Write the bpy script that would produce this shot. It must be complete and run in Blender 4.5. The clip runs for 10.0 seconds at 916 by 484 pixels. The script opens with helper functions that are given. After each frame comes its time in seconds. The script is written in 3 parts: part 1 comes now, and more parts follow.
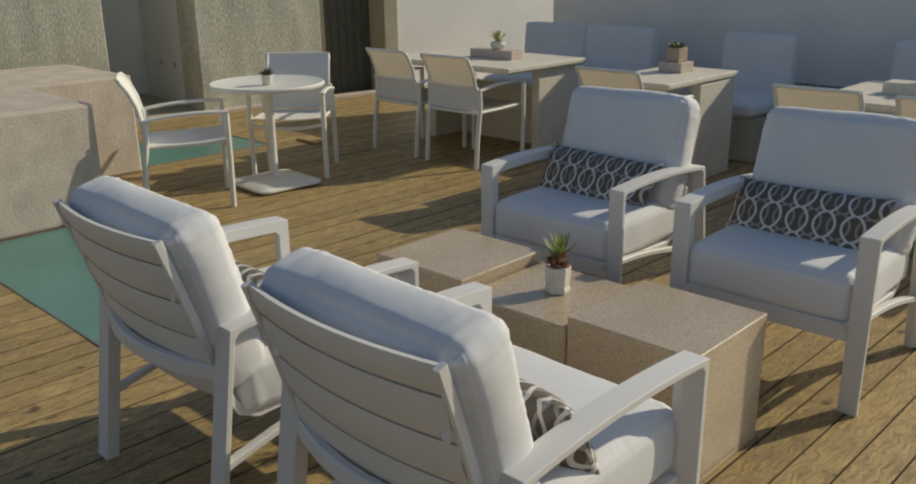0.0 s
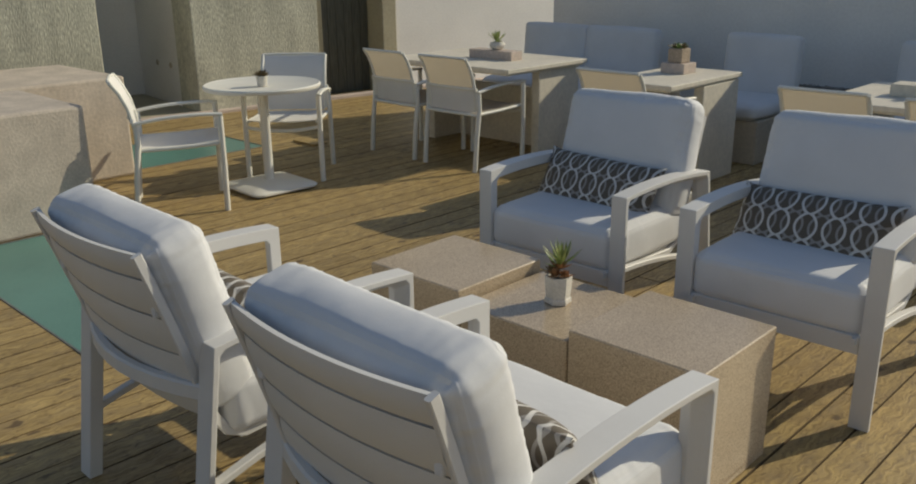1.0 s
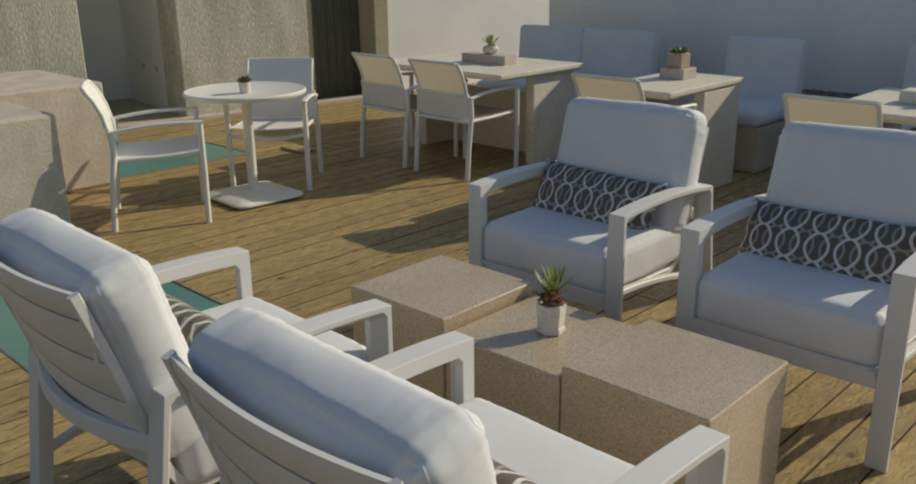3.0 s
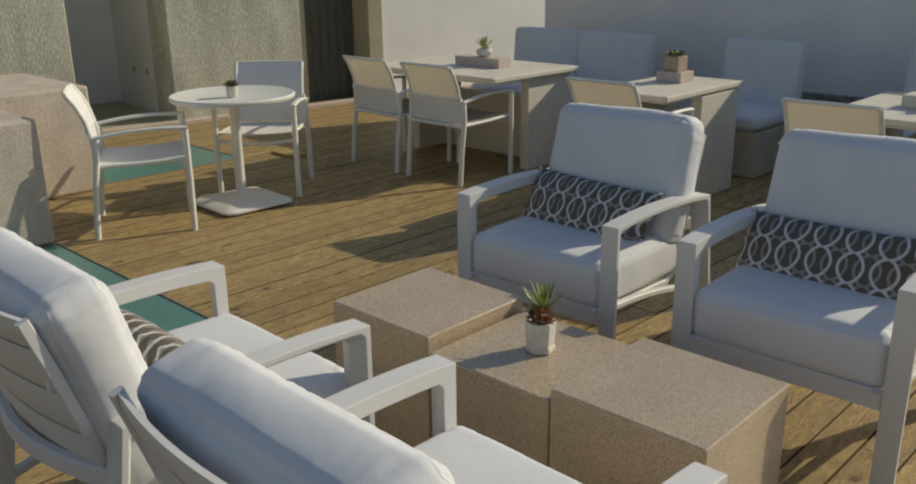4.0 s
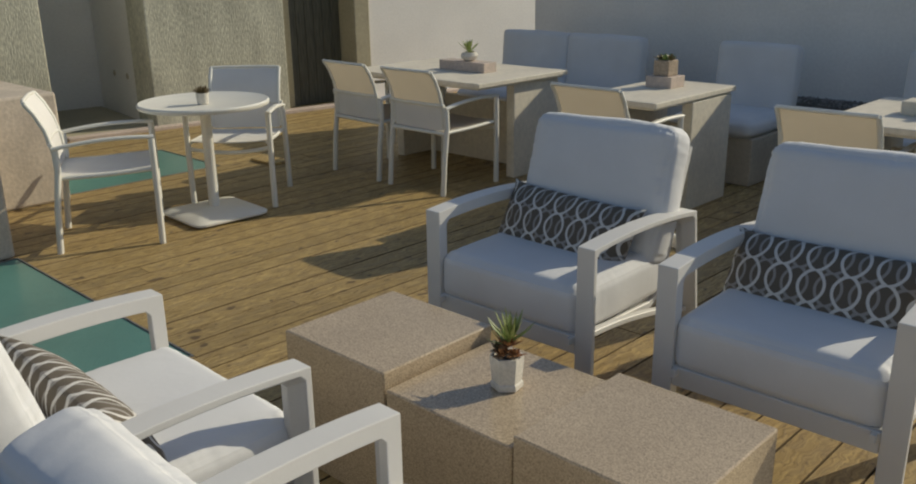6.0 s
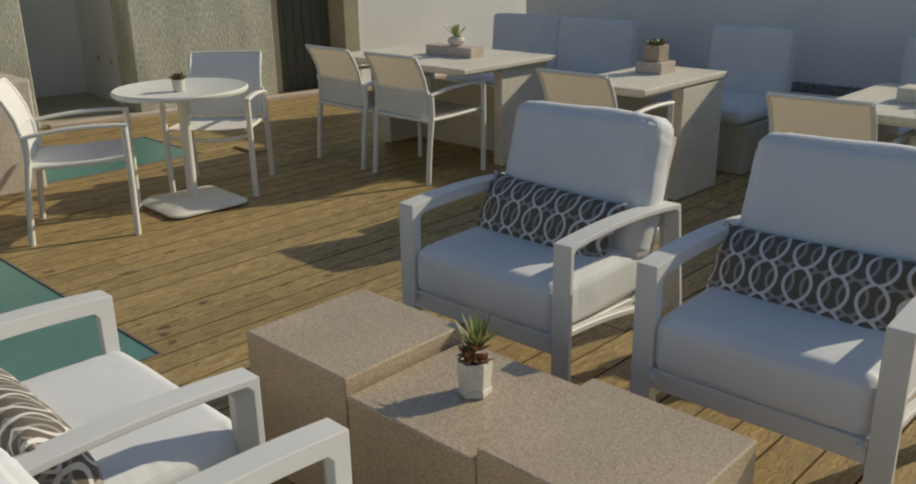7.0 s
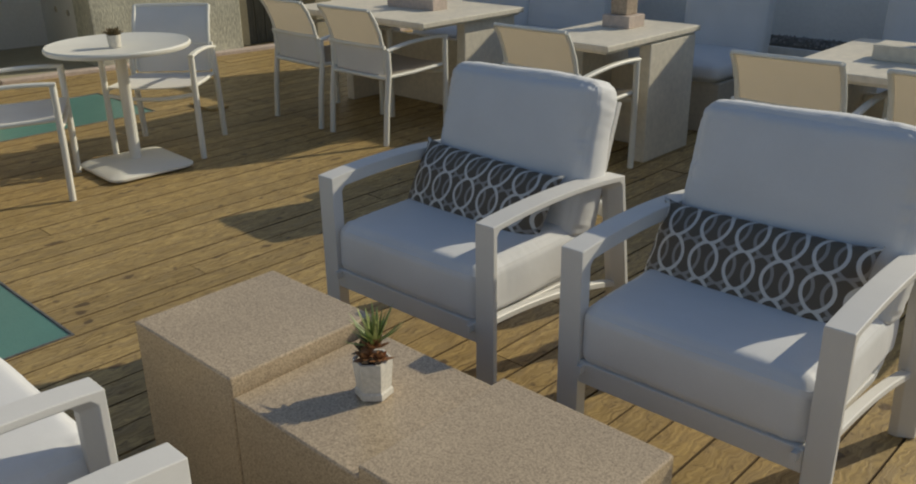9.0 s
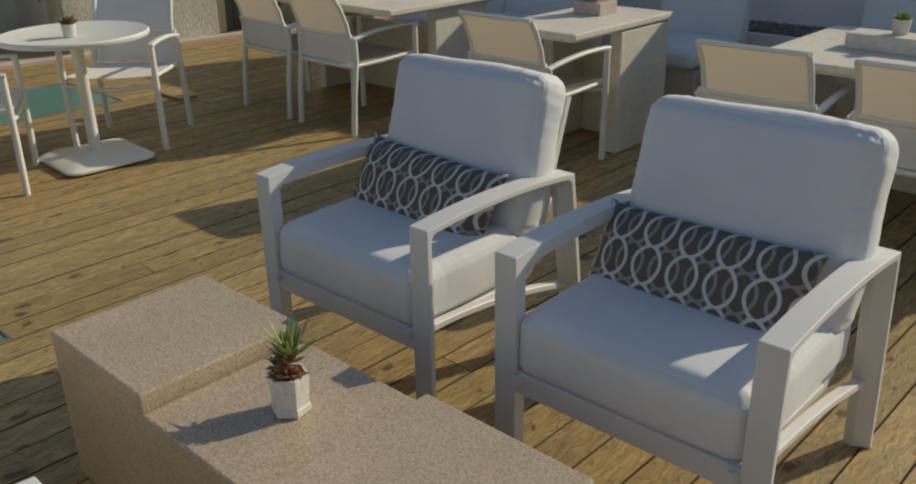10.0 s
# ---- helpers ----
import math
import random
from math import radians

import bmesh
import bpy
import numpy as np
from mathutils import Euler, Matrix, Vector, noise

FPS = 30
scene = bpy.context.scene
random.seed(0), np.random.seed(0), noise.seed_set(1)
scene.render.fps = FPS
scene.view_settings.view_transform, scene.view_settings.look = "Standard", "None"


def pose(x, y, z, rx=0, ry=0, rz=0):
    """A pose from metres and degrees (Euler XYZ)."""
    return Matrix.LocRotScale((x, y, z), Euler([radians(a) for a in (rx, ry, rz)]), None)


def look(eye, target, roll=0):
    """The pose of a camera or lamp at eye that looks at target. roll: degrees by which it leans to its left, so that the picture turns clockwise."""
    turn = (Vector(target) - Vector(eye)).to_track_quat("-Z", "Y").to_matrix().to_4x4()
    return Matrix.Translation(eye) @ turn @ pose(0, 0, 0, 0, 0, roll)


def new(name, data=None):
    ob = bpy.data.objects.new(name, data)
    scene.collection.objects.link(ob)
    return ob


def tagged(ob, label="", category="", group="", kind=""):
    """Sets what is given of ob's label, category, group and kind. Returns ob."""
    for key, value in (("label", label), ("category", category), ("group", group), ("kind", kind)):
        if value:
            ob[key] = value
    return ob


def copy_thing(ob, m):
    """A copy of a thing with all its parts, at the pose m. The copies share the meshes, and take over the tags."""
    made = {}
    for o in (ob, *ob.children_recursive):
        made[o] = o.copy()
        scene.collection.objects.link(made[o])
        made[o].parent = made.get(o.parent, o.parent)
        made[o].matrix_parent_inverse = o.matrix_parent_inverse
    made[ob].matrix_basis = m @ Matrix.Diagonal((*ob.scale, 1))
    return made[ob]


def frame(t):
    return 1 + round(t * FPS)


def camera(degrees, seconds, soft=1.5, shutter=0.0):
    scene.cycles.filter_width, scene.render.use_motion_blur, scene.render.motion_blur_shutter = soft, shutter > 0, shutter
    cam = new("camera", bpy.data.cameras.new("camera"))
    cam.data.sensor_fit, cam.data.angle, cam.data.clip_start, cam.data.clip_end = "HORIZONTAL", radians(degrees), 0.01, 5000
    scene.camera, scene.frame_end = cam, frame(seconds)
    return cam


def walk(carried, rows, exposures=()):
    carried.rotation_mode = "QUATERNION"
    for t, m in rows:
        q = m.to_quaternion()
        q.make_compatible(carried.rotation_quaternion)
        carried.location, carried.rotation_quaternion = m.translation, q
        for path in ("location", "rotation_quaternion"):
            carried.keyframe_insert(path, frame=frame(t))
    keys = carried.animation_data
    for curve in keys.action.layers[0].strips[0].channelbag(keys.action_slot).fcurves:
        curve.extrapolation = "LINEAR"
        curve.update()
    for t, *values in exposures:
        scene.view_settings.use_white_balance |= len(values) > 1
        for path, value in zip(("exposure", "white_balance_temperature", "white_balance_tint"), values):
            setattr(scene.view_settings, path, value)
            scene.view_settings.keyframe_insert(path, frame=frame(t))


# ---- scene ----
cam = camera(55.0, 10.0, soft=2.0)
PATH = [
    (0, (0.337, -0.446, 1.588), (-0.882, 1.013, 0.966), -0.70),
    (0.5, (0.305, -0.396, 1.585), (-0.915, 1.061, 0.963), -0.67),
    (1, (0.270, -0.349, 1.584), (-0.949, 1.110, 0.961), -0.68),
    (1.5, (0.237, -0.299, 1.586), (-0.981, 1.160, 0.963), -0.69),
    (2, (0.207, -0.247, 1.587), (-1.009, 1.213, 0.964), -0.70),
    (2.5, (0.176, -0.193, 1.585), (-1.039, 1.268, 0.963), -0.70),
    (4, (0.093, -0.002, 1.584), (-1.120, 1.463, 0.965), -0.72),
    (4.5, (0.072, 0.065, 1.584), (-1.142, 1.529, 0.967), -0.79),
    (5, (0.056, 0.129, 1.580), (-1.159, 1.595, 0.966), -0.81),
    (5.5, (0.042, 0.191, 1.582), (-1.172, 1.657, 0.969), -0.85),
    (7, (0.011, 0.427, 1.573), (-1.194, 1.885, 0.922), -0.90),
    (7.5, (0.010, 0.516, 1.576), (-1.188, 1.966, 0.895), -0.97),
    (8, (0.013, 0.602, 1.577), (-1.176, 2.045, 0.868), -0.97),
    (8.5, (0.020, 0.689, 1.572), (-1.162, 2.127, 0.839), -0.94),
    (9, (0.033, 0.785, 1.567), (-1.143, 2.215, 0.811), -0.93),
    (9.5, (0.057, 0.887, 1.564), (-1.114, 2.314, 0.792), -0.97),
    (10, (0.091, 0.998, 1.571), (-1.074, 2.419, 0.781), -1.08),
]
walk(cam, [(t, look(eye, target, roll)) for t, eye, target, roll in PATH])

# ---- world, sun ----
SUN_DIR = Vector((0.4414, 0.8974, math.tan(radians(28.7)))).normalized()
sun = new("sun", bpy.data.lights.new("sun", "SUN"))
sun.data.energy, sun.data.angle, sun.data.color = 3.0, radians(0.55), (1.0, 0.912, 0.70)
sun.matrix_world = look((0, 0, 20), Vector((0, 0, 20)) - SUN_DIR)
world = bpy.data.worlds.new("world")
scene.world = world
world.use_nodes = True
wn = world.node_tree.nodes
sky = wn.new("ShaderNodeTexSky")
sky.sky_type, sky.sun_disc = "NISHITA", False
sky.sun_elevation, sky.sun_rotation = radians(28.7), math.atan2(SUN_DIR.x, SUN_DIR.y)
sky.air_density, sky.dust_density, sky.ozone_density = 1.0, 1.0, 1.0
world.node_tree.links.new(sky.outputs[0], wn["Background"].inputs[0])
wn["Background"].inputs[1].default_value = 0.086
scene.view_settings.exposure = -0.01


# ---- materials ----
def material(name, colour, rough=0.6, metal=0.0, grain=(40.0, 0.25), stain=(2.0, 0.2), bump=0.1, bump_scale=None, spread=0.0, island=False, coat=0.0, stretch=(1, 1, 1), sheen=0.0):
    """A base colour varied at a fine and a coarse scale, with relief; spread varies piece by piece."""
    m = bpy.data.materials.new(name)
    m.use_nodes = True
    nt = m.node_tree
    b = nt.nodes["Principled BSDF"]
    b.inputs["Metallic"].default_value = metal
    b.inputs["Coat Weight"].default_value = coat
    b.inputs["Sheen Weight"].default_value = sheen
    co = nt.nodes.new("ShaderNodeTexCoord")
    mp = nt.nodes.new("ShaderNodeMapping")
    mp.inputs["Scale"].default_value = stretch
    nt.links.new(co.outputs["Object"], mp.inputs[0])
    fac = None
    for scale, amount, detail in ((grain[0], grain[1], 4), (stain[0], stain[1], 5)):
        nz = nt.nodes.new("ShaderNodeTexNoise")
        nz.inputs["Scale"].default_value, nz.inputs["Detail"].default_value = scale, detail
        nt.links.new(mp.outputs[0], nz.inputs["Vector"])
        mr = nt.nodes.new("ShaderNodeMapRange")
        mr.inputs[1].default_value, mr.inputs[2].default_value = 0.3, 0.7
        mr.inputs[3].default_value, mr.inputs[4].default_value = 1 - amount, 1 + amount
        nt.links.new(nz.outputs[0], mr.inputs[0])
        if fac is None:
            fac, fine = mr.outputs[0], nz.outputs[0]
        else:
            mu = nt.nodes.new("ShaderNodeMath")
            mu.operation = "MULTIPLY"
            nt.links.new(fac, mu.inputs[0])
            nt.links.new(mr.outputs[0], mu.inputs[1])
            fac = mu.outputs[0]
    if spread:
        if island:
            src = nt.nodes.new("ShaderNodeNewGeometry").outputs["Random Per Island"]
        else:
            src = nt.nodes.new("ShaderNodeObjectInfo").outputs["Random"]
        mr = nt.nodes.new("ShaderNodeMapRange")
        mr.inputs[3].default_value, mr.inputs[4].default_value = 1 - spread, 1 + spread
        nt.links.new(src, mr.inputs[0])
        mu = nt.nodes.new("ShaderNodeMath")
        mu.operation = "MULTIPLY"
        nt.links.new(fac, mu.inputs[0])
        nt.links.new(mr.outputs[0], mu.inputs[1])
        fac = mu.outputs[0]
    vm = nt.nodes.new("ShaderNodeVectorMath")
    vm.operation = "SCALE"
    vm.inputs[0].default_value = colour
    nt.links.new(fac, vm.inputs["Scale"])
    nt.links.new(vm.outputs[0], b.inputs["Base Color"])
    rr = nt.nodes.new("ShaderNodeMapRange")
    rr.inputs[3].default_value, rr.inputs[4].default_value = max(rough - 0.1, 0.02), min(rough + 0.1, 1)
    nt.links.new(fine, rr.inputs[0])
    nt.links.new(rr.outputs[0], b.inputs["Roughness"])
    if bump:
        bp = nt.nodes.new("ShaderNodeBump")
        bp.inputs["Strength"].default_value, bp.inputs["Distance"].default_value = bump, 0.01
        if bump_scale:
            nz = nt.nodes.new("ShaderNodeTexNoise")
            nz.inputs["Scale"].default_value, nz.inputs["Detail"].default_value = bump_scale, 6
            nt.links.new(mp.outputs[0], nz.inputs["Vector"])
            nt.links.new(nz.outputs[0], bp.inputs["Height"])
        else:
            nt.links.new(fine, bp.inputs["Height"])
        nt.links.new(bp.outputs[0], b.inputs["Normal"])
    return m


WHITE_METAL = material("white_powder_coat", (0.69, 0.675, 0.645), 0.5, grain=(300, 0.02), stain=(4, 0.04), bump=0.03)
CREAM_METAL = material("cream_white_powder_coat", (0.80, 0.78, 0.70), 0.45, grain=(300, 0.02), stain=(4, 0.04), bump=0.03)
FABRIC = material("white_canvas", (0.705, 0.705, 0.705), 0.85, grain=(500, 0.03), stain=(5, 0.04), bump=0.2, bump_scale=13.0, sheen=0.1)
SLING = material("beige_sling_mesh", (0.59, 0.535, 0.475), 0.75, grain=(600, 0.08), stain=(5, 0.05), bump=0.1)
SLING_WHITE = material("white_sling_mesh", (0.84, 0.82, 0.78), 0.75, grain=(600, 0.05), stain=(5, 0.04), bump=0.1)


def wood_material(name, island):
    """Yellow-brown softwood: streaks along the plank, grey weathering, and dark knots, moved on from plank to plank."""
    m = bpy.data.materials.new(name)
    m.use_nodes = True
    nt = m.node_tree
    L = nt.links.new
    b = nt.nodes["Principled BSDF"]
    co = nt.nodes.new("ShaderNodeTexCoord")
    rand = nt.nodes.new("ShaderNodeNewGeometry").outputs["Random Per Island"] if island else nt.nodes.new("ShaderNodeObjectInfo").outputs["Random"]
    jump = nt.nodes.new("ShaderNodeVectorMath")
    jump.operation = "SCALE"
    jump.inputs[0].default_value = (31.0, 57.0, 0.0)
    L(rand, jump.inputs["Scale"])
    add = nt.nodes.new("ShaderNodeVectorMath")
    warp = nt.nodes.new("ShaderNodeTexNoise")
    warp.inputs["Scale"].default_value = 14.0
    L(co.outputs["Object"], warp.inputs["Vector"])
    bend = nt.nodes.new("ShaderNodeVectorMath")
    bend.operation = "MULTIPLY_ADD"
    bend.inputs[1].default_value = (0.06, 0.12, 0.0)
    L(warp.outputs["Color"], bend.inputs[0])
    L(co.outputs["Object"], bend.inputs[2])
    L(bend.outputs[0], add.inputs[0])
    L(jump.outputs[0], add.inputs[1])

    def tex(kind, stretch, scale=1.0, detail=5):
        mp = nt.nodes.new("ShaderNodeMapping")
        mp.inputs["Scale"].default_value = stretch
        L(add.outputs[0], mp.inputs[0])
        t = nt.nodes.new(kind)
        t.inputs["Scale"].default_value = scale
        if kind == "ShaderNodeTexNoise":
            t.inputs["Detail"].default_value = detail
        L(mp.outputs[0], t.inputs["Vector"])
        return t

    def ranged(src, a, c, lo, hi):
        r = nt.nodes.new("ShaderNodeMapRange")
        for k, v in zip((1, 2, 3, 4), (a, c, lo, hi)):
            r.inputs[k].default_value = v
        L(src, r.inputs[0])
        return r.outputs[0]

    def mix(fac, a, c, kind="MIX"):
        n = nt.nodes.new("ShaderNodeMix")
        n.data_type, n.blend_type = "RGBA", kind
        L(fac, n.inputs[0])
        for s, k in ((a, 6), (c, 7)):
            if isinstance(s, tuple):
                n.inputs[k].default_value = (*s, 1)
            else:
                L(s, n.inputs[k])
        return n.outputs[2]

    streak = tex("ShaderNodeTexNoise", (95, 8.0, 1), 1.0, 8).outputs[0]
    blotch = tex("ShaderNodeTexNoise", (24, 9.0, 1), 1.0, 8).outputs[0]
    col = mix(ranged(streak, 0.35, 0.68, 0, 1), (0.525, 0.375, 0.152), (0.245, 0.162, 0.059))
    col = mix(ranged(blotch, 0.45, 0.75, 0, 0.7), col, (0.28, 0.205, 0.11))
    knots = tex("ShaderNodeTexVoronoi", (15.0, 8.5, 0.001), 1.0)
    pick = nt.nodes.new("ShaderNodeSeparateColor")
    L(knots.outputs["Color"], pick.inputs[0])
    size = ranged(pick.outputs[0], 0.45, 1.0, -0.05, 0.30)
    d = nt.nodes.new("ShaderNodeMath")
    d.operation = "SUBTRACT"
    L(size, d.inputs[0])
    L(knots.outputs["Distance"], d.inputs[1])
    col = mix(ranged(d.outputs[0], -0.05, 0.06, 0, 0.9), col, (0.11, 0.07, 0.035))
    fleck = tex("ShaderNodeTexNoise", (70, 30, 1), 1.0, 4).outputs[0]
    col = mix(ranged(fleck, 0.56, 0.68, 0, 0.7), col, (0.15, 0.095, 0.042))
    bright = ranged(rand, 0, 1, 0.86, 1.12)
    sc = nt.nodes.new("ShaderNodeVectorMath")
    sc.operation = "SCALE"
    L(col, sc.inputs[0])
    L(bright, sc.inputs["Scale"])
    L(sc.outputs[0], b.inputs["Base Color"])
    L(ranged(streak, 0.3, 0.7, 0.42, 0.65), b.inputs["Roughness"])
    bp = nt.nodes.new("ShaderNodeBump")
    bp.inputs["Strength"].default_value, bp.inputs["Distance"].default_value = 0.5, 0.004
    L(streak, bp.inputs["Height"])
    L(bp.outputs[0], b.inputs["Normal"])
    return m


def translucent(m, colour, share):
    """Lets part of the light through a woven cloth."""
    nt = m.node_tree
    b, out = nt.nodes["Principled BSDF"], nt.nodes["Material Output"]
    t = nt.nodes.new("ShaderNodeBsdfTranslucent")
    t.inputs[0].default_value = (*colour, 1)
    mx = nt.nodes.new("ShaderNodeMixShader")
    mx.inputs[0].default_value = share
    nt.links.new(b.outputs[0], mx.inputs[1])
    nt.links.new(t.outputs[0], mx.inputs[2])
    nt.links.new(mx.outputs[0], out.inputs[0])


translucent(SLING, (0.76, 0.71, 0.61), 0.5)
translucent(SLING_WHITE, (0.92, 0.89, 0.82), 0.15)
WOOD = wood_material("weathered_deck_wood", False)
WOOD_REST = wood_material("weathered_deck_wood_far", True)
# Plank sides and bevels, darker than the tops so the joints show as lines.
PLANK_EDGE = material("dark_plank_edge", (0.12, 0.075, 0.032), 0.9, grain=(60, 0.3), stain=(4, 0.2), bump=0.2)
GAP = material("dark_earth_under_deck", (0.02, 0.017, 0.014), 0.9)
GRANITE = material("pink_granite", (0.48, 0.378, 0.258), 0.2, grain=(180, 0.22), stain=(3, 0.08), bump=0.012)
TRAVERTINE = material("pale_travertine", (0.72, 0.66, 0.54), 0.55, grain=(30, 0.08), stain=(3, 0.09), bump=0.15)
PINK_STONE = material("pink_weathered_stone", (0.57, 0.49, 0.395), 0.85, grain=(45, 0.10), stain=(5, 0.14), bump=0.25)
GREY_STONE = material("grey_weathered_stone", (0.54, 0.47, 0.39), 0.85, grain=(60, 0.10), stain=(7, 0.13), bump=0.3)
CONCRETE = material("ribbed_raw_concrete", (0.54, 0.525, 0.415), 0.9, grain=(80, 0.30), stain=(5, 0.2), bump=0.6, stretch=(1, 1, 0.30))
PLASTER = material("white_plaster", (0.85, 0.825, 0.78), 0.9, grain=(40, 0.04), stain=(1.2, 0.06), bump=0.1)
TAN_WALL = material("tan_painted_reveal", (0.40, 0.36, 0.25), 0.85, grain=(30, 0.08), stain=(2, 0.1), bump=0.1)
UNSEEN_WALL = material("grey_beige_render", (0.27, 0.26, 0.24), 0.9, grain=(30, 0.08), stain=(2, 0.1), bump=0.1)
BENCH_STONE = material("tan_cement_render", (0.52, 0.455, 0.35), 0.85, grain=(40, 0.1), stain=(4, 0.1), bump=0.15)
DARK_DOOR = material("dark_brown_door_wood", (0.095, 0.092, 0.066), 0.6, grain=(30, 0.4), stain=(3, 0.2), bump=0.3, stretch=(3, 3, 0.2))
CURB = material("pale_pink_stone_kerb", (0.55, 0.45, 0.38), 0.7, grain=(40, 0.12), stain=(3, 0.1), bump=0.15)
TEAL_GLASS = material("frosted_teal_glass", (0.105, 0.25, 0.215), 0.3, grain=(200, 0.05), stain=(1.5, 0.14), bump=0.03)
STEEL = material("grey_steel_edge", (0.30, 0.30, 0.29), 0.45, metal=0.8)
POT_WHITE = material("white_concrete_pot", (0.67, 0.63, 0.55), 0.8, grain=(120, 0.12), stain=(20, 0.08), bump=0.15)
POT_TAN = material("tan_clay_pot", (0.42, 0.33, 0.24), 0.8, grain=(80, 0.2), stain=(20, 0.1), bump=0.2)
LEAF_GREEN = material("succulent_green", (0.20, 0.28, 0.075), 0.5, grain=(60, 0.3), stain=(25, 0.3), bump=0.05, spread=0.3)
LEAF_RED = material("succulent_rust", (0.30, 0.145, 0.06), 0.5, grain=(60, 0.3), stain=(25, 0.35), bump=0.05, spread=0.35)
LEAF_OLIVE = material("succulent_olive_brown", (0.17, 0.125, 0.055), 0.5, grain=(60, 0.3), stain=(25, 0.35), bump=0.05, spread=0.35)
LEAF_PALE = material("succulent_pale_green", (0.33, 0.38, 0.13), 0.5, grain=(60, 0.3), stain=(25, 0.3), bump=0.05, spread=0.3)
LEAF_BRIGHT = material("succulent_bright_green", (0.24, 0.36, 0.045), 0.5, grain=(60, 0.3), stain=(25, 0.3), bump=0.05, spread=0.3)
BED_SOIL = material("dusty_brown_soil", (0.15, 0.13, 0.105), 0.95, grain=(60, 0.3), bump=0.4)
SOIL = material("dark_soil", (0.05, 0.035, 0.025), 0.95, grain=(150, 0.5), bump=0.5)
GRAVEL = material("dark_grey_gravel", (0.27, 0.25, 0.225), 0.85, grain=(60, 0.3), stain=(8, 0.2), bump=0.3, spread=0.3, island=True)
GROUND = material("roof_ground", (0.25, 0.22, 0.18), 0.9, grain=(20, 0.2), bump=0.2)


def speckle(m, scale, low, high):
    """Mineral grains: small cells, each with a brightness of its own."""
    nt = m.node_tree
    bsdf = nt.nodes["Principled BSDF"]
    old = bsdf.inputs["Base Color"].links[0].from_socket
    co = nt.nodes.new("ShaderNodeTexCoord")
    cells = nt.nodes.new("ShaderNodeTexVoronoi")
    cells.inputs["Scale"].default_value = scale
    nt.links.new(co.outputs["Object"], cells.inputs["Vector"])
    pick = nt.nodes.new("ShaderNodeSeparateColor")
    nt.links.new(cells.outputs["Color"], pick.inputs[0])
    ramp = nt.nodes.new("ShaderNodeMapRange")
    ramp.inputs[1].default_value, ramp.inputs[2].default_value = 0.0, 0.45
    ramp.inputs[3].default_value, ramp.inputs[4].default_value = low, high
    nt.links.new(pick.outputs[0], ramp.inputs[0])
    vm = nt.nodes.new("ShaderNodeVectorMath")
    vm.operation = "SCALE"
    nt.links.new(old, vm.inputs[0])
    nt.links.new(ramp.outputs[0], vm.inputs["Scale"])
    nt.links.new(vm.outputs[0], bsdf.inputs["Base Color"])


speckle(GRANITE, 340.0, 0.66, 1.10)

# ---- mesh helpers ----
def part(name, bm, mat, parent=None, label="", smooth=None):
    me = bpy.data.meshes.new(name)
    bm.normal_update()
    bm.to_mesh(me)
    bm.free()
    me.materials.append(mat)
    if smooth:
        me.polygons.foreach_set("use_smooth", [True] * len(me.polygons))
        me.set_sharp_from_angle(angle=radians(smooth))
    ob = new(name, me)
    if parent:
        ob.parent = parent
    return tagged(ob, label)


def thing(name, label, category, group="", kind=""):
    return tagged(new(name), label, category, group, kind)


def block(size, at=(0, 0, 0), bevel=0.004, segs=2, bm=None, m=None):
    """A box of that size with its middle at the place given, its edges rounded."""
    bm = bm or bmesh.new()
    mat = (m or Matrix()) @ Matrix.Translation(at) @ Matrix.Diagonal((*size, 1))
    made = bmesh.ops.create_cube(bm, size=1, matrix=mat)
    if bevel:
        edges = list({e for v in made["verts"] for e in v.link_edges})
        bmesh.ops.bevel(bm, geom=edges, offset=bevel, segments=segs, affect="EDGES", profile=0.5)
    return bm


def sweep(path, wide, high, bm=None, bevel=0.0):
    """A bar of rectangular section along a path; wide lies across the path and level with x."""
    bm = bm or bmesh.new()
    pts = [Vector(p) for p in path]
    rings = []
    c = min(bevel, wide / 2.2, high / 2.2)
    for i, p in enumerate(pts):
        a, b = pts[max(i - 1, 0)], pts[min(i + 1, len(pts) - 1)]
        t = (b - a).normalized()
        side = Vector((1, 0, 0)) if abs(t.x) < 0.7 else Vector((0, 1, 0))
        up = t.cross(side).normalized()
        side = up.cross(t).normalized()
        k = 1.0
        if 0 < i < len(pts) - 1:
            k = 1 / max(0.5, (pts[i] - pts[i - 1]).normalized().dot(t))
        w, h = wide / 2, high / 2 * k
        sec = [(-w + c, -h), (w - c, -h), (w, -h + c), (w, h - c), (w - c, h), (-w + c, h), (-w, h - c), (-w, -h + c)] if c else [(-w, -h), (w, -h), (w, h), (-w, h)]
        rings.append([bm.verts.new(p + side * x + up * y) for x, y in sec])
    n = len(rings[0])
    for r, q in zip(rings, rings[1:]):
        for j in range(n):
            bm.faces.new((r[j], r[(j + 1) % n], q[(j + 1) % n], q[j]))
    bm.faces.new(rings[0][::-1])
    bm.faces.new(rings[-1])
    bmesh.ops.recalc_face_normals(bm, faces=bm.faces)
    return bm


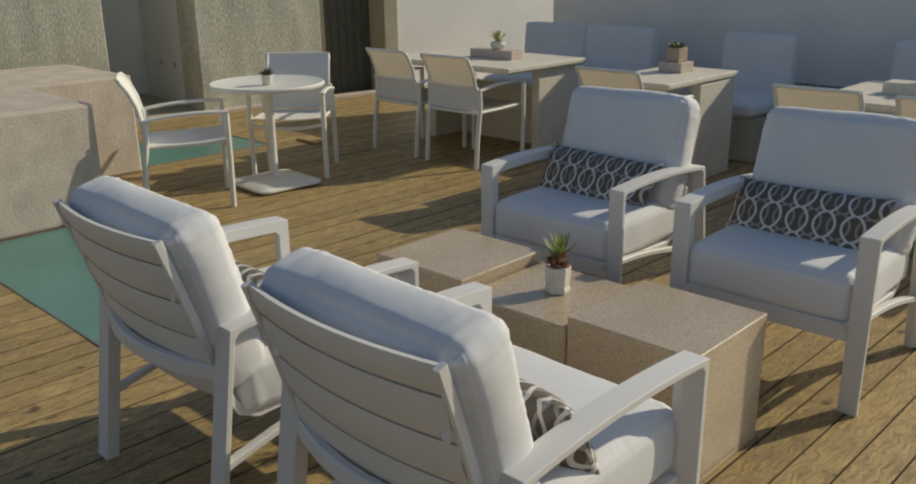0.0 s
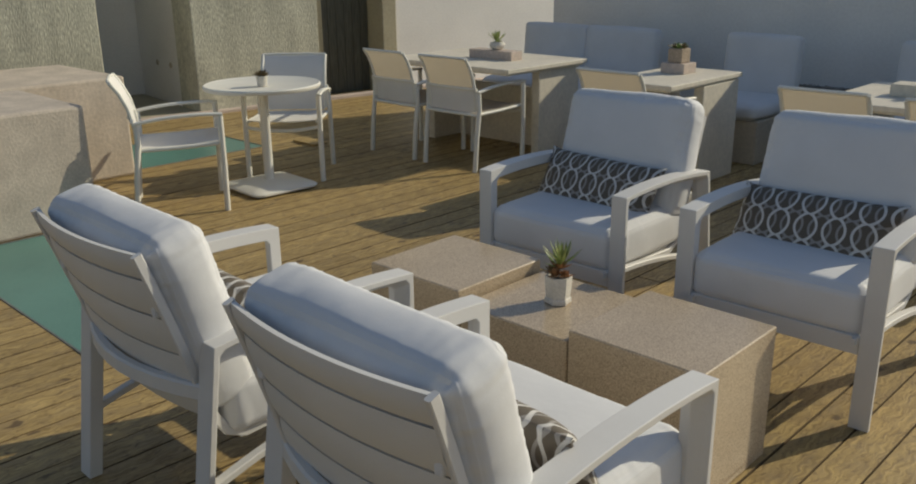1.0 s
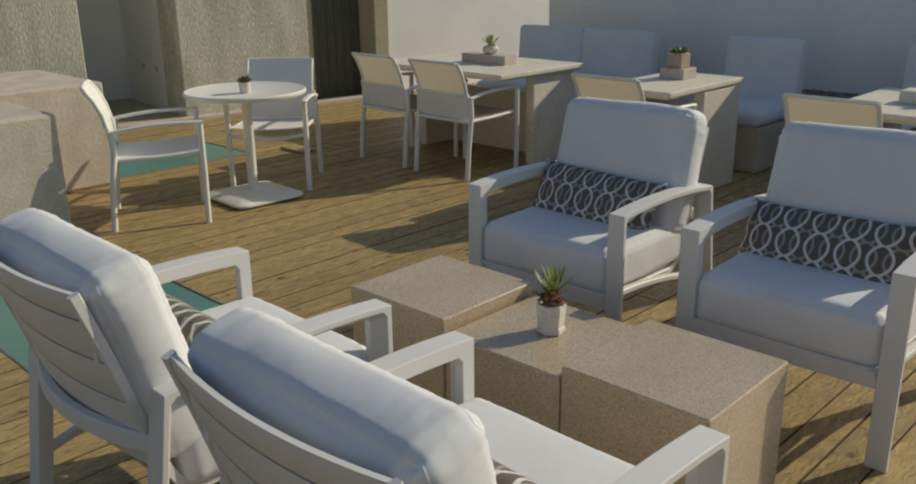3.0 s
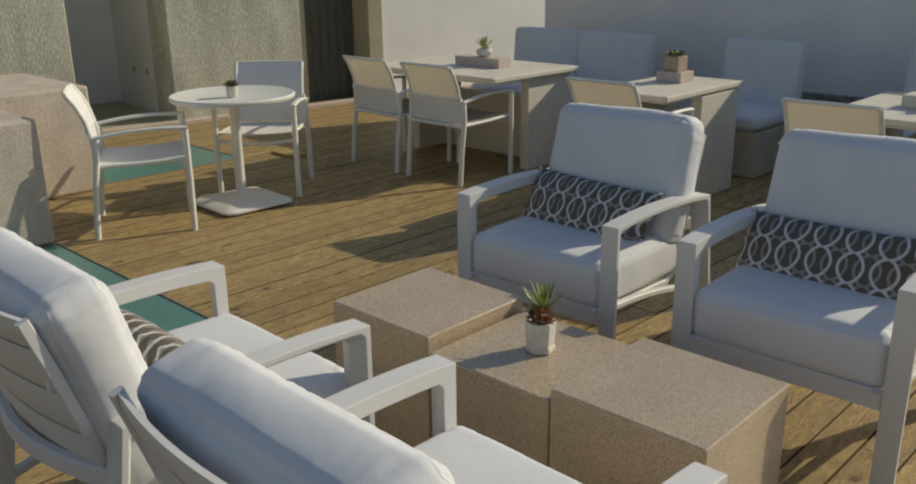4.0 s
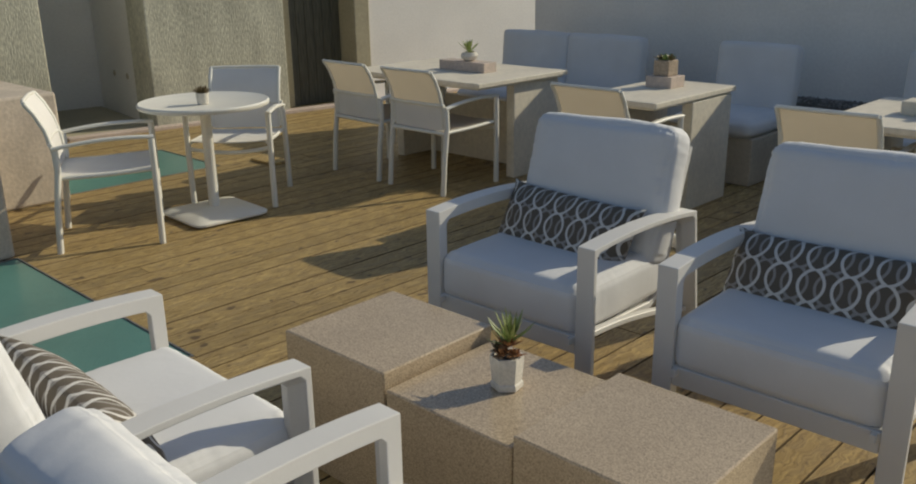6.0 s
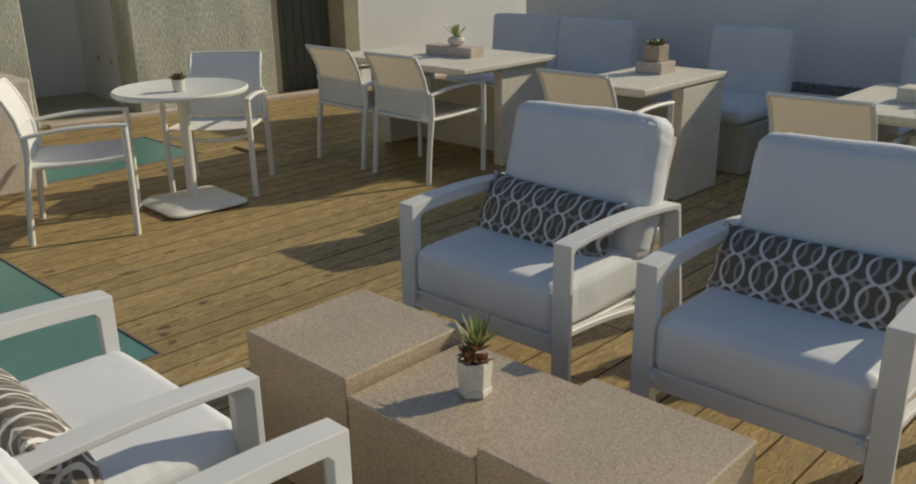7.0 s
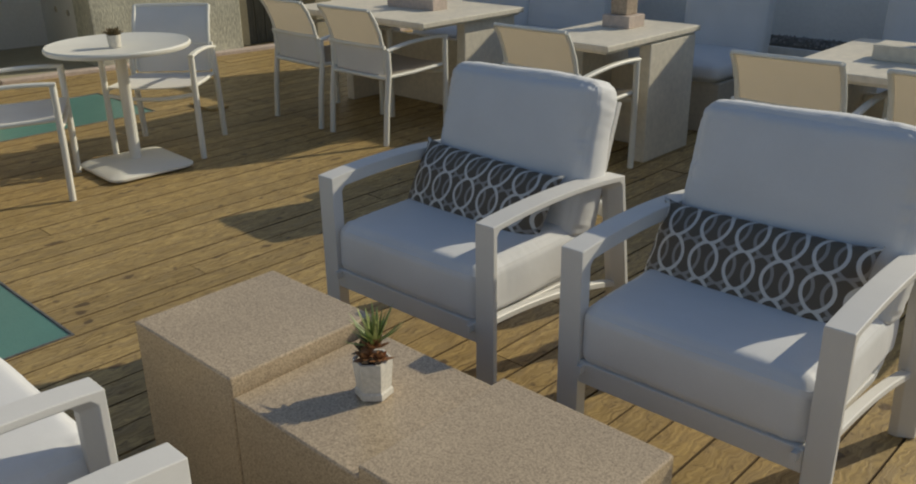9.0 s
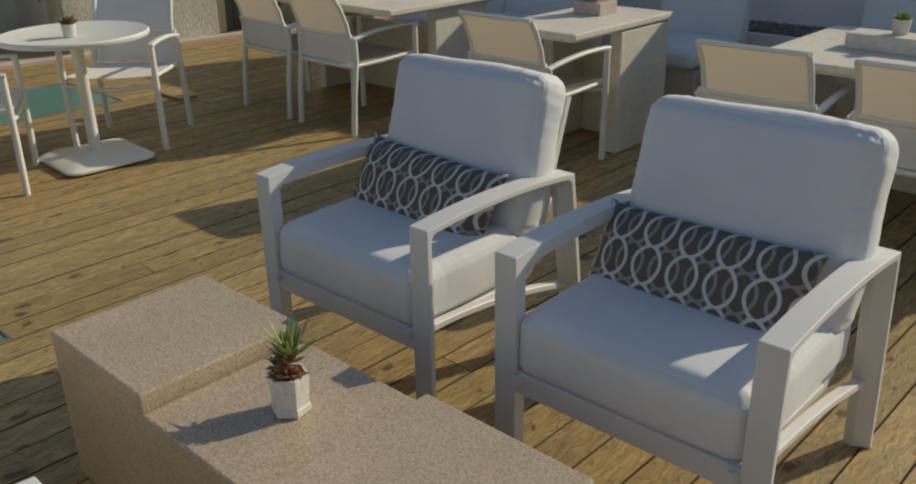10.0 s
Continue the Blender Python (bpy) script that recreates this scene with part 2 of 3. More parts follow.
def tube(path, radius, sides=10, closed=False, bm=None):
    bm = bm or bmesh.new()
    pts = [Vector(p) for p in path]
    rings, prev = [], None
    n = len(pts)
    for i, p in enumerate(pts):
        a = pts[(i - 1) % n] if closed else pts[max(i - 1, 0)]
        b = pts[(i + 1) % n] if closed else pts[min(i + 1, n - 1)]
        t = (b - a).normalized()
        if prev is None:
            prev = t.orthogonal().normalized()
        prev = (prev - t * prev.dot(t)).normalized()
        q = t.cross(prev)
        rings.append([bm.verts.new(p + (prev * math.cos(2 * math.pi * j / sides) + q * math.sin(2 * math.pi * j / sides)) * radius) for j in range(sides)])
    for i in range(n if closed else n - 1):
        r, s = rings[i], rings[(i + 1) % n]
        for j in range(sides):
            bm.faces.new((r[j], r[(j + 1) % sides], s[(j + 1) % sides], s[j]))
    if not closed:
        bm.faces.new(rings[0][::-1])
        bm.faces.new(rings[-1])
    bmesh.ops.recalc_face_normals(bm, faces=bm.faces)
    return bm


def lathe(profile, sides=32):
    bm = bmesh.new()
    rings = [[bm.verts.new((r * math.cos(2 * math.pi * j / sides), r * math.sin(2 * math.pi * j / sides), z)) for j in range(sides)] for r, z in profile]
    for a, b in zip(rings, rings[1:]):
        for j in range(sides):
            bm.faces.new((a[j], a[(j + 1) % sides], b[(j + 1) % sides], b[j]))
    bm.faces.new(rings[0][::-1])
    bm.faces.new(rings[-1])
    bmesh.ops.recalc_face_normals(bm, faces=bm.faces)
    return bm


def arc(a, b, rise, n=10):
    """Points from a to b that rise in the middle."""
    a, b = Vector(a), Vector(b)
    return [a.lerp(b, i / n) + Vector((0, 0, rise * (1 - (2 * i / n - 1) ** 2))) for i in range(n + 1)]


def cushion(w, d, h, r=0.05, puff=0.02, cuts=26, wrinkle=0.006, seed=0, m=None):
    """A stuffed box cushion, w by d, h thick, soft at its edges, with gathers along the seams."""
    bm = bmesh.new()
    bmesh.ops.create_cube(bm, size=2)
    bmesh.ops.subdivide_edges(bm, edges=bm.edges, cuts=cuts, use_grid_fill=True)
    hx, hy, hz = w / 2, d / 2, h / 2
    for v in bm.verts:
        q = v.co.copy()
        p = Vector((q.x * hx, q.y * hy, q.z * hz))
        rr = min(r, hz * 0.95)
        inner = Vector((max(-hx + rr, min(hx - rr, p.x)), max(-hy + rr, min(hy - rr, p.y)), max(-hz + rr, min(hz - rr, p.z))))
        o = p - inner
        if o.length > 1e-6:
            p = inner + o.normalized() * rr
        fx, fy = 1 - abs(q.x) ** 3, 1 - abs(q.y) ** 3
        p.z += (1 if q.z > 0 else -1) * puff * fx * fy * abs(q.z)
        if abs(q.x) > 0.98 and abs(q.z) < 0.98:
            p.x += 0.7 * puff * fy * (1 - q.z * q.z) * (1 if q.x > 0 else -1)
        if abs(q.y) > 0.98 and abs(q.z) < 0.98:
            p.y += 0.7 * puff * fx * (1 - q.z * q.z) * (1 if q.y > 0 else -1)
        edge = (abs(q.x) * abs(q.y)) ** 2
        n1 = noise.noise(Vector((p.x * 6 + seed * 7.1, p.y * 6, p.z * 6)))
        n2 = noise.noise(Vector((p.x * 42 + seed * 3.7, p.y * 42, p.z * 12)))
        along = p.x if abs(q.y) > abs(q.x) else p.y
        far_out = max(abs(q.x), abs(q.y))
        side = max(0.0, min(1.0, (far_out - 0.74) / 0.22)) ** 1.5
        tight = 0.12 + max(0.0, noise.noise(Vector((along * 5, seed * 2.1, 4.0)))) + 0.5 * (abs(q.x) * abs(q.y)) ** 4
        fold = -abs(noise.noise(Vector((along * 34, seed * 9.3 + (3.0 if q.z > 0 else 0.0), 0.3)))) * tight
        out = Vector((q.x ** 3, q.y ** 3, q.z ** 3)).normalized()
        p += out * wrinkle * (0.9 * n1 + edge * 0.7 * n2 + side * q.z ** 2 * 3.6 * fold)
        if far_out > 0.97:
            p += Vector((q.x, q.y, 0)).normalized() * 0.0014 * math.exp(-((abs(q.z) - 0.80) / 0.04) ** 2)
        v.co = p
    if m:
        bm.transform(m)
    return bm


YAW = -4.5


# ---- setting ----
def slab(name, size, at, mat, yaw=YAW, parent=None, label="", bevel=0.006):
    ob = part(name, block(size, (0, 0, 0), bevel), mat, parent, label)
    ob.matrix_world = pose(*at, 0, 0, yaw)
    return ob


E1 = Vector((math.cos(radians(YAW)), math.sin(radians(YAW)), 0))
E2 = Vector((-E1.y, E1.x, 0))


def place(u, v, z=0.0):
    return E1 * u + E2 * v + Vector((0, 0, z))


POOLS = [(-5.04, -3.142, 0.974, 1.91), (-7.17, -6.22, 2.656, 3.934)]

ground = part("ground", block((400, 400, 0.2), (0, 0, -0.32), 0), GROUND)
tagged(ground, "bare ground under the terrace", "ground", kind="structure")

# glass floor panels
for u0, u1, v0, v1 in POOLS:
    panel = thing("glass_floor_panel", "frosted teal glass panel set flush in the wooden deck", "floor panel", "glass panels in the deck", "structure")
    panel.matrix_world = Matrix.Translation(place((u0 + u1) / 2, (v0 + v1) / 2, -0.012)) @ pose(0, 0, 0, 0, 0, YAW)
    w, d = u1 - u0, v1 - v0
    part("pane", block((w - 0.02, d - 0.02, 0.02), (0, 0, 0), 0.002), TEAL_GLASS, panel)
    for sx, sy, px, py in ((w, 0.01, 0, d / 2 - 0.005), (w, 0.01, 0, -d / 2 + 0.005), (0.01, d - 0.02, w / 2 - 0.005, 0), (0.01, d - 0.02, -w / 2 + 0.005, 0)):
        part("edge_strip", block((sx, sy, 0.03), (px, py, 0), 0.001), STEEL, panel, "grey steel edge strip")

# low stone blocks
near = slab("stone_block", (1.0, 1.84, 0.738), place(-5.55, 0.985, 0.369), GREY_STONE, bevel=0.02)
tagged(near, "weathered pink-grey stone block beside the glass panel", "stone block", "stone blocks")
far = slab("stone_block", (1.15, 2.1, 0.75), place(-6.66, 1.62, 0.375), PINK_STONE, bevel=0.02)
tagged(far, "low pink stone block standing on the deck", "stone block", "stone blocks")

# the side wall with its columns: a line that starts at WALL and runs along ALONG
ALONG = Vector((0.209, 0.978, 0)).normalized()
OUT = Vector((ALONG.y, -ALONG.x, 0))
WALL = Vector((-7.39, 6.62, 0))
WALL_YAW = math.degrees(math.atan2(ALONG.y, ALONG.x))


def wall_piece(name, s0, s1, back, thick, z0, z1, mat, label, category="wall", bevel=0.01):
    """A piece of the side wall from s0 to s1 along it, its face set back by that much."""
    p = WALL + ALONG * ((s0 + s1) / 2) - OUT * (back + thick / 2)
    ob = slab(name, (s1 - s0, thick, z1 - z0), (p.x, p.y, (z0 + z1) / 2), mat, WALL_YAW, bevel=bevel)
    return tagged(ob, label, category, kind="structure")


wall_piece("column_1", -6.5, -2.56, 0, 1.6, 0, 3.2, CONCRETE, "raw ribbed concrete wall pier", "column")
wall_piece("column_2", -1.635, -0.17, 0, 0.5, 0, 3.2, CONCRETE, "raw ribbed concrete column", "column")
wall_piece("recess_side_wall", -1.615, -1.4, 0.503, 1.2, 0, 3.2, PLASTER, "pale plaster side wall of a recess")
wall_piece("recess_wall", -3.2, -1.4, 1.71, 0.2, 0, 3.2, PLASTER, "pale plaster wall at the back of a recess")
wall_piece("recess_floor", -2.558, -1.637, 0.06, 1.64, -0.1, 0.03, TAN_WALL, "tan cement floor of the recess", "floor")
wall_piece("reveal_wall", -0.167, 0.03, 0.25, 0.4, 0, 3.2, TAN_WALL, "tan painted door reveal")
wall_piece("door_jamb", 0.70, 0.897, 0.0, 0.5, 0, 3.2, TAN_WALL, "tan painted door jamb")
wall_piece("wall_west", 0.90, 6.5, 0.03, 0.4, 0, 3.2, PLASTER, "white plaster wall in the sun")
# boarded door
door = thing("door_1", "dark brown boarded wooden door, closed", "door", kind="structure")
door.matrix_world = Matrix.Translation(WALL + ALONG * 0.36 - OUT * 0.34) @ pose(0, 0, 0, 0, 0, WALL_YAW)
for k in range(6):
    part("board", block((0.108, 0.04, 3.0), (-0.275 + 0.111 * k, 0, 1.5), 0.006), DARK_DOOR, door)
part("backing", block((0.78, 0.03, 3.0), (0, 0.05, 1.5), 0), DARK_DOOR, door)
# small round sockets on the recess side wall
for dep in (0.75, 1.15):
    p = WALL + ALONG * -1.618 - OUT * dep
    dot = part("wall_socket", lathe([(0.030, 0), (0.030, 0.008), (0.022, 0.012)], 16), BENCH_STONE)
    dot.matrix_world = Matrix.Translation((p.x, p.y, 0.45)) @ pose(0, 0, 0, 0, 0, WALL_YAW) @ pose(0, 0, 0, 0, -90, 0)
    tagged(dot, "small round fitting on the pale recess wall", "wall fitting", "fittings in the recess")
wall_piece("kerb", -2.5, 6.0, -0.08, 0.12, -0.1, 0.035, CURB, "pale pink stone kerb along the wall", "kerb")

# the back wall behind the benches
back_wall = slab("wall_north", (12.6, 0.25, 1.80), place(0.458, 7.596, 0.90), PLASTER)
tagged(back_wall, "white plaster back wall in shade", "wall", kind="structure")

# an unseen wall added behind the camera, to block low sky and bounce warm light
bounce_wall = slab("wall_south", (16.0, 0.3, 3.0), place(-1.5, -8.0, 1.5), UNSEEN_WALL)
tagged(bounce_wall, "unseen grey-beige wall added behind the camera to block sky and bounce sun", "wall", kind="structure")


# ---- lounge armchairs ----
def pillow_material():
    m = bpy.data.materials.new("brown_linked_ring_print")
    m.use_nodes = True
    nt = m.node_tree
    L = nt.links.new
    co = nt.nodes.new("ShaderNodeTexCoord")
    sep = nt.nodes.new("ShaderNodeSeparateXYZ")
    L(co.outputs["Object"], sep.inputs[0])

    def op(kind, a, b=None):
        n = nt.nodes.new("ShaderNodeMath")
        n.operation = kind
        for i, s in enumerate((a, b)):
            if s is None:
                continue
            if isinstance(s, (int, float)):
                n.inputs[i].default_value = s
            else:
                L(s, n.inputs[i])
        return n.outputs[0]

    def chain(shift, half_width, wide=0.107, tall=0.104, swing=0.0405):
        """Columns of linked rings: two waves that cross, one pair to each column."""
        x = op("SUBTRACT", op("FRACT", op("ADD", op("DIVIDE", sep.outputs[0], wide), shift + 20.5)), 0.5)
        x = op("MULTIPLY", x, wide)
        a = op("MULTIPLY", op("ADD", sep.outputs[1], 0.012), math.pi / tall)
        c = op("MULTIPLY", op("POWER", op("MAXIMUM", op("ABSOLUTE", op("COSINE", a)), 0.002), 0.56), swing)
        near_by = op("MINIMUM", op("ABSOLUTE", op("SUBTRACT", x, c)), op("ABSOLUTE", op("ADD", x, c)))
        s = op("DIVIDE", op("MULTIPLY", op("SINE", a), 0.56 * swing * math.pi / tall), op("POWER", op("MAXIMUM", op("ABSOLUTE", op("COSINE", a)), 0.05), 0.44))
        near_by = op("DIVIDE", near_by, op("SQRT", op("ADD", op("MULTIPLY", s, s), 1.0)))
        return op("LESS_THAN", near_by, half_width)

    light = chain(0.0, 0.0049)
    grey = chain(0.5, 0.0046)

    def mix(fac, a, b):
        n = nt.nodes.new("ShaderNodeMix")
        n.data_type = "RGBA"
        L(fac, n.inputs[0])
        for s, i in ((a, 6), (b, 7)):
            if isinstance(s, tuple):
                n.inputs[i].default_value = (*s, 1)
            else:
                L(s, n.inputs[i])
        return n.outputs[2]

    col = mix(light, mix(grey, (0.135, 0.112, 0.085), (0.32, 0.30, 0.275)), (0.66, 0.64, 0.60))
    b = nt.nodes["Principled BSDF"]
    L(col, b.inputs["Base Color"])
    b.inputs["Roughness"].default_value = 0.9
    nz = nt.nodes.new("ShaderNodeTexNoise")
    nz.inputs["Scale"].default_value = 700
    bp = nt.nodes.new("ShaderNodeBump")
    bp.inputs["Strength"].default_value, bp.inputs["Distance"].default_value = 0.15, 0.003
    L(nz.outputs[0], bp.inputs["Height"])
    L(bp.outputs[0], b.inputs["Normal"])
    return m


PRINT = pillow_material()


def side_frame(s):
    """Front leg, arched armrest and raked rear leg of one extruded bar: thin at its outer edge, deep at its inner one."""
    line = [Vector((-0.40, 0.0)), Vector((-0.40, 0.664))]
    for k in range(1, 13):
        t = k / 12
        line.append(Vector((-0.40 + 0.688 * t, 0.664 - 0.016 * t + 0.020 * (1 - (2 * t - 1) ** 2))))
    line.append(Vector((0.383, 0.0)))
    x_in, x_mid, x_out = s * 0.316, s * 0.342, s * 0.385

    def inward(d):
        """The line set inward by d, with the two bends rounded into a pair of points each."""
        pts = []
        n = len(line)
        for i, p in enumerate(line):
            ahead = (line[min(i + 1, n - 1)] - line[max(i, 0)]) if i < n - 1 else (line[i] - line[i - 1])
            back = (line[i] - line[i - 1]) if i else ahead
            ahead, back = ahead.normalized(), back.normalized()
            n1, n2 = Vector((back.y, -back.x)), Vector((ahead.y, -ahead.x))
            q = p + (n1 + n2) * (d / (1 + n1.dot(n2)))
            if i in (0, n - 1):
                q.y = 0.0
            if i in (1, n - 2):
                pts += [q - back * 0.014, q + ahead * 0.014]
            else:
                pts.append(q)
        return pts

    twice = [p for i, p in enumerate(line) for _ in range(2 if i in (1, len(line) - 2) else 1)]
    thin, deep = inward(0.018), inward(0.043)
    bm = bmesh.new()
    rings = []
    for p, q, r in zip(twice, thin, deep):
        rings.append([bm.verts.new((x, v.x, v.y)) for x, v in ((x_in, p), (x_out, p), (x_out, q), (x_mid, r), (x_in, r))])
    for a, b in zip(rings, rings[1:]):
        for j in range(5):
            bm.faces.new((a[j], a[(j + 1) % 5], b[(j + 1) % 5], b[j]))
    bm.faces.new(rings[0])
    bm.faces.new(rings[-1][::-1])
    bmesh.ops.remove_doubles(bm, verts=bm.verts, dist=0.0001)
    bmesh.ops.recalc_face_normals(bm, faces=bm.faces)
    rim = [e for e in bm.edges if len(e.link_faces) == 2 and e.calc_face_angle(0) > 0.5]
    bmesh.ops.bevel(bm, geom=rim, offset=0.0025, segments=2, affect="EDGES", profile=0.5)
    return bm


def lounge_chair():
    c = thing("lounge_chair", "white aluminium lounge armchair with thick white cushions", "armchair", "lounge chairs round the granite tables")
    for s in (-1, 1):
        part("side_frame", side_frame(s), WHITE_METAL, c)
        part("side_stretcher", sweep(arc((s * 0.338, -0.345, 0.338), (s * 0.338, 0.318, 0.228), 0.022, 12), 0.03, 0.022, bevel=0.003), WHITE_METAL, c)
        rail = [(s * 0.301, 0.418, 0.875), (s * 0.301, 0.372, 0.74), (s * 0.301, 0.328, 0.60), (s * 0.301, 0.287, 0.46), (s * 0.301, 0.261, 0.38), (s * 0.301, 0.228, 0.325), (s * 0.301, 0.171, 0.298), (s * 0.301, 0.0, 0.305), (s * 0.301, -0.36, 0.325)]
        part("back_rail", sweep(rail, 0.016, 0.026, bevel=0.003), WHITE_METAL, c)
    part("front_rail", block((0.63, 0.030, 0.066), (0, -0.383, 0.3055), 0.003), WHITE_METAL, c)
    part("rear_crossbar", sweep([(x, 0.292 + 0.068 * (1 - (x / 0.32) ** 2), 0.505) for x in np.linspace(-0.318, 0.318, 9)], 0.03, 0.05, bevel=0.006), WHITE_METAL, c)
    # bowed slats of the back, top down, and of the seat
    for t0, t1 in ((0.0, 0.073), (0.080, 0.190), (0.197, 0.307), (0.314, 0.424), (0.431, 0.53)):
        bm = bmesh.new()
        rows = []
        for t in np.linspace(t0, t1, 7):
            z = 0.874 - t * 0.956
            y = 0.412 - t * 0.295 + 0.007 * (1 - (2 * (t - t0) / (t1 - t0) - 1) ** 2)
            rows.append([[bm.verts.new((x, y + off + 0.034 * (1 - (x / 0.293) ** 2), z)) for x in np.linspace(-0.291, 0.291, 13)] for off in (-0.006, 0.006)])
        for a, b in zip(rows, rows[1:]):
            for j in range(12):
                bm.faces.new((a[0][j], a[0][j + 1], b[0][j + 1], b[0][j]))
                bm.faces.new((a[1][j], b[1][j], b[1][j + 1], a[1][j + 1]))
        for r in (rows[0], rows[-1]):
            for j in range(12):
                bm.faces.new((r[0][j], r[0][j + 1], r[1][j + 1], r[1][j]))
        bmesh.ops.recalc_face_normals(bm, faces=bm.faces)
        part("back_slat", bm, WHITE_METAL, c, smooth=40)
    for k in range(5):
        part("seat_slat", block((0.586, 0.096, 0.012), (0, -0.265 + 0.10 * k, 0.318), 0.003), WHITE_METAL, c)
    part("seat_cushion", cushion(0.646, 0.636, 0.186, 0.046, 0.012, 84, 0.003, seed=1, m=pose(-0.005, -0.076, 0.414)), FABRIC, c, "white canvas seat cushion", 60)
    part("back_cushion", cushion(0.636, 0.525, 0.160, 0.042, 0.026, 84, 0.008, seed=2, m=pose(0, 0.190, 0.698, 90 - 14.7, 0, 0)), FABRIC, c, "white canvas back cushion", 60)
    for s in (-1, 1):
        part("tie_strap", block((0.022, 0.03, 0.035), (s * 0.27, 0.366, 0.745), 0.005), FABRIC, c)
    return c


LOUNGE = [(-1.719, 3.052, -3.1), (-0.727, 3.015, -3.1), (-1.860, 1.122, 175.6), (-0.843, 1.035, 175.5)]
first = lounge_chair()
first.matrix_world = pose(LOUNGE[0][0], LOUNGE[0][1], 0, 0, 0, LOUNGE[0][2])


def set_upright(chair):
    """The back frame of the chairs that stand in the upper notch."""
    for o in chair.children:
        if o.name.startswith(("back_rail", "back_slat", "tie_strap")):
            o.location = (0, -0.064, 0)
        elif o.name.startswith("back_cushion"):
            o.location = (0.010, 0, 0)


for x, y, a in LOUNGE[1:]:
    twin = copy_thing(first, pose(x, y, 0, 0, 0, a))
    if a > 90:
        # the loose back cushions of this pair have slid down and back
        for o in twin.children:
            if o.name.startswith("back_cushion"):
                o.location = (0, 0.062, -0.010)
            elif o.name.startswith("seat_cushion"):
                o.location = (0, -0.012, 0.012)
            elif o.name.startswith(("back_rail", "back_slat")):
                o.location = (0.002, 0.0, 0.033)
    else:
        set_upright(twin)

set_upright(first)


def lumbar_pillow(m):
    """A long soft pillow with pinched corners."""
    bm = bmesh.new()
    bmesh.ops.create_cube(bm, size=2)
    bmesh.ops.subdivide_edges(bm, edges=bm.edges, cuts=22, use_grid_fill=True)
    w, h, t = 0.313, 0.142, 0.068
    for v in bm.verts:
        q = v.co
        fx, fy = max(0, 1 - abs(q.x) ** 4), max(0, 1 - abs(q.y) ** 2.4)
        x = q.x * w * (1 - 0.03 * (1 - q.y ** 4)) * (1 + 0.02 * abs(q.y) ** 8)
        y = q.y * h * (1 - 0.05 * (1 - q.x ** 6)) * (1 + 0.05 * abs(q.x) ** 10)
        z = q.z * (t * (fx ** 0.55) * (fy ** 0.62) + 0.003) + 0.004 * noise.noise(Vector((x * 12, y * 12, q.z)))
        v.co = (x, y, z)
    bmesh.ops.remove_doubles(bm, verts=bm.verts, dist=0.0004)
    ob = part("lumbar_pillow", bm, PRINT, smooth=70)
    ob.matrix_world = m
    return tagged(ob, "dark brown lumbar pillow with linked pale rings", "pillow", "pillows on the lounge chairs")


for (x, y, a), tilt in zip(LOUNGE, (-1.5, 1.0, 0.0, -1.0)):
    lumbar_pillow(pose(x, y, 0, 0, 0, a) @ pose(-0.022 if tilt < 1 else -0.03, -0.004, 0.566 if tilt < 1 else 0.560, 60, 0, -2) @ pose(0, 0, 0, 0, 0, tilt))

# ---- granite tables ----
for x, y, z in ((-1.797, 2.112, 0.457), (-1.318, 2.072, 0.414), (-0.840, 2.026, 0.461)):
    cube = part("granite_table", block((0.466, 0.466, z), (0, 0, z / 2), 0.006, 3), GRANITE)
    cube.matrix_world = pose(x, y, 0, 0, 0, -4)
    tagged(cube, "speckled pink granite block used as low table", "side table", "granite blocks between the lounge chairs")


# ---- plants ----
def leaf(length, width, curl, m, bm, thick=0.3):
    rows = []
    for i in range(5):
        t = i / 4
        wd = width * math.sin(math.pi * min(0.12 + 0.86 * t, 1)) * (1 - 0.3 * t)
        base = Vector((0, length * t, curl * t * t))
        rows.append([bm.verts.new(m @ (base + Vector((dx * wd, 0, dz * wd * thick)))) for dx, dz in ((-0.5, 0.2), (0, -0.6), (0.5, 0.2), (0, 0.5))])
    for a, b in zip(rows, rows[1:]):
        for j in range(4):
            bm.faces.new((a[j], a[(j + 1) % 4], b[(j + 1) % 4], b[j]))
    bm.faces.new(rows[0][::-1])
    bm.faces.new(rows[-1])


def rosette(parent, at, size, count, mat, lift=(20, 80), seed=0, slim=0.28):
    rnd = random.Random(seed)
    for k in range(count):
        bm = bmesh.new()
        f = k / count
        el = lift[0] + (lift[1] - lift[0]) * f + rnd.uniform(-8, 8)
        m = Matrix.Translation(at) @ pose(0, 0, 0, 0, 0, 137.5 * k + rnd.uniform(-10, 10)) @ pose(0, 0, 0, el, 0, 0)
        leaf(size * (1.05 - 0.35 * f) * rnd.uniform(0.85, 1.1), size * slim, size * 0.12, m, bm)
        bmesh.ops.recalc_face_normals(bm, faces=bm.faces)
        part("leaf", bm, mat, parent, smooth=60)


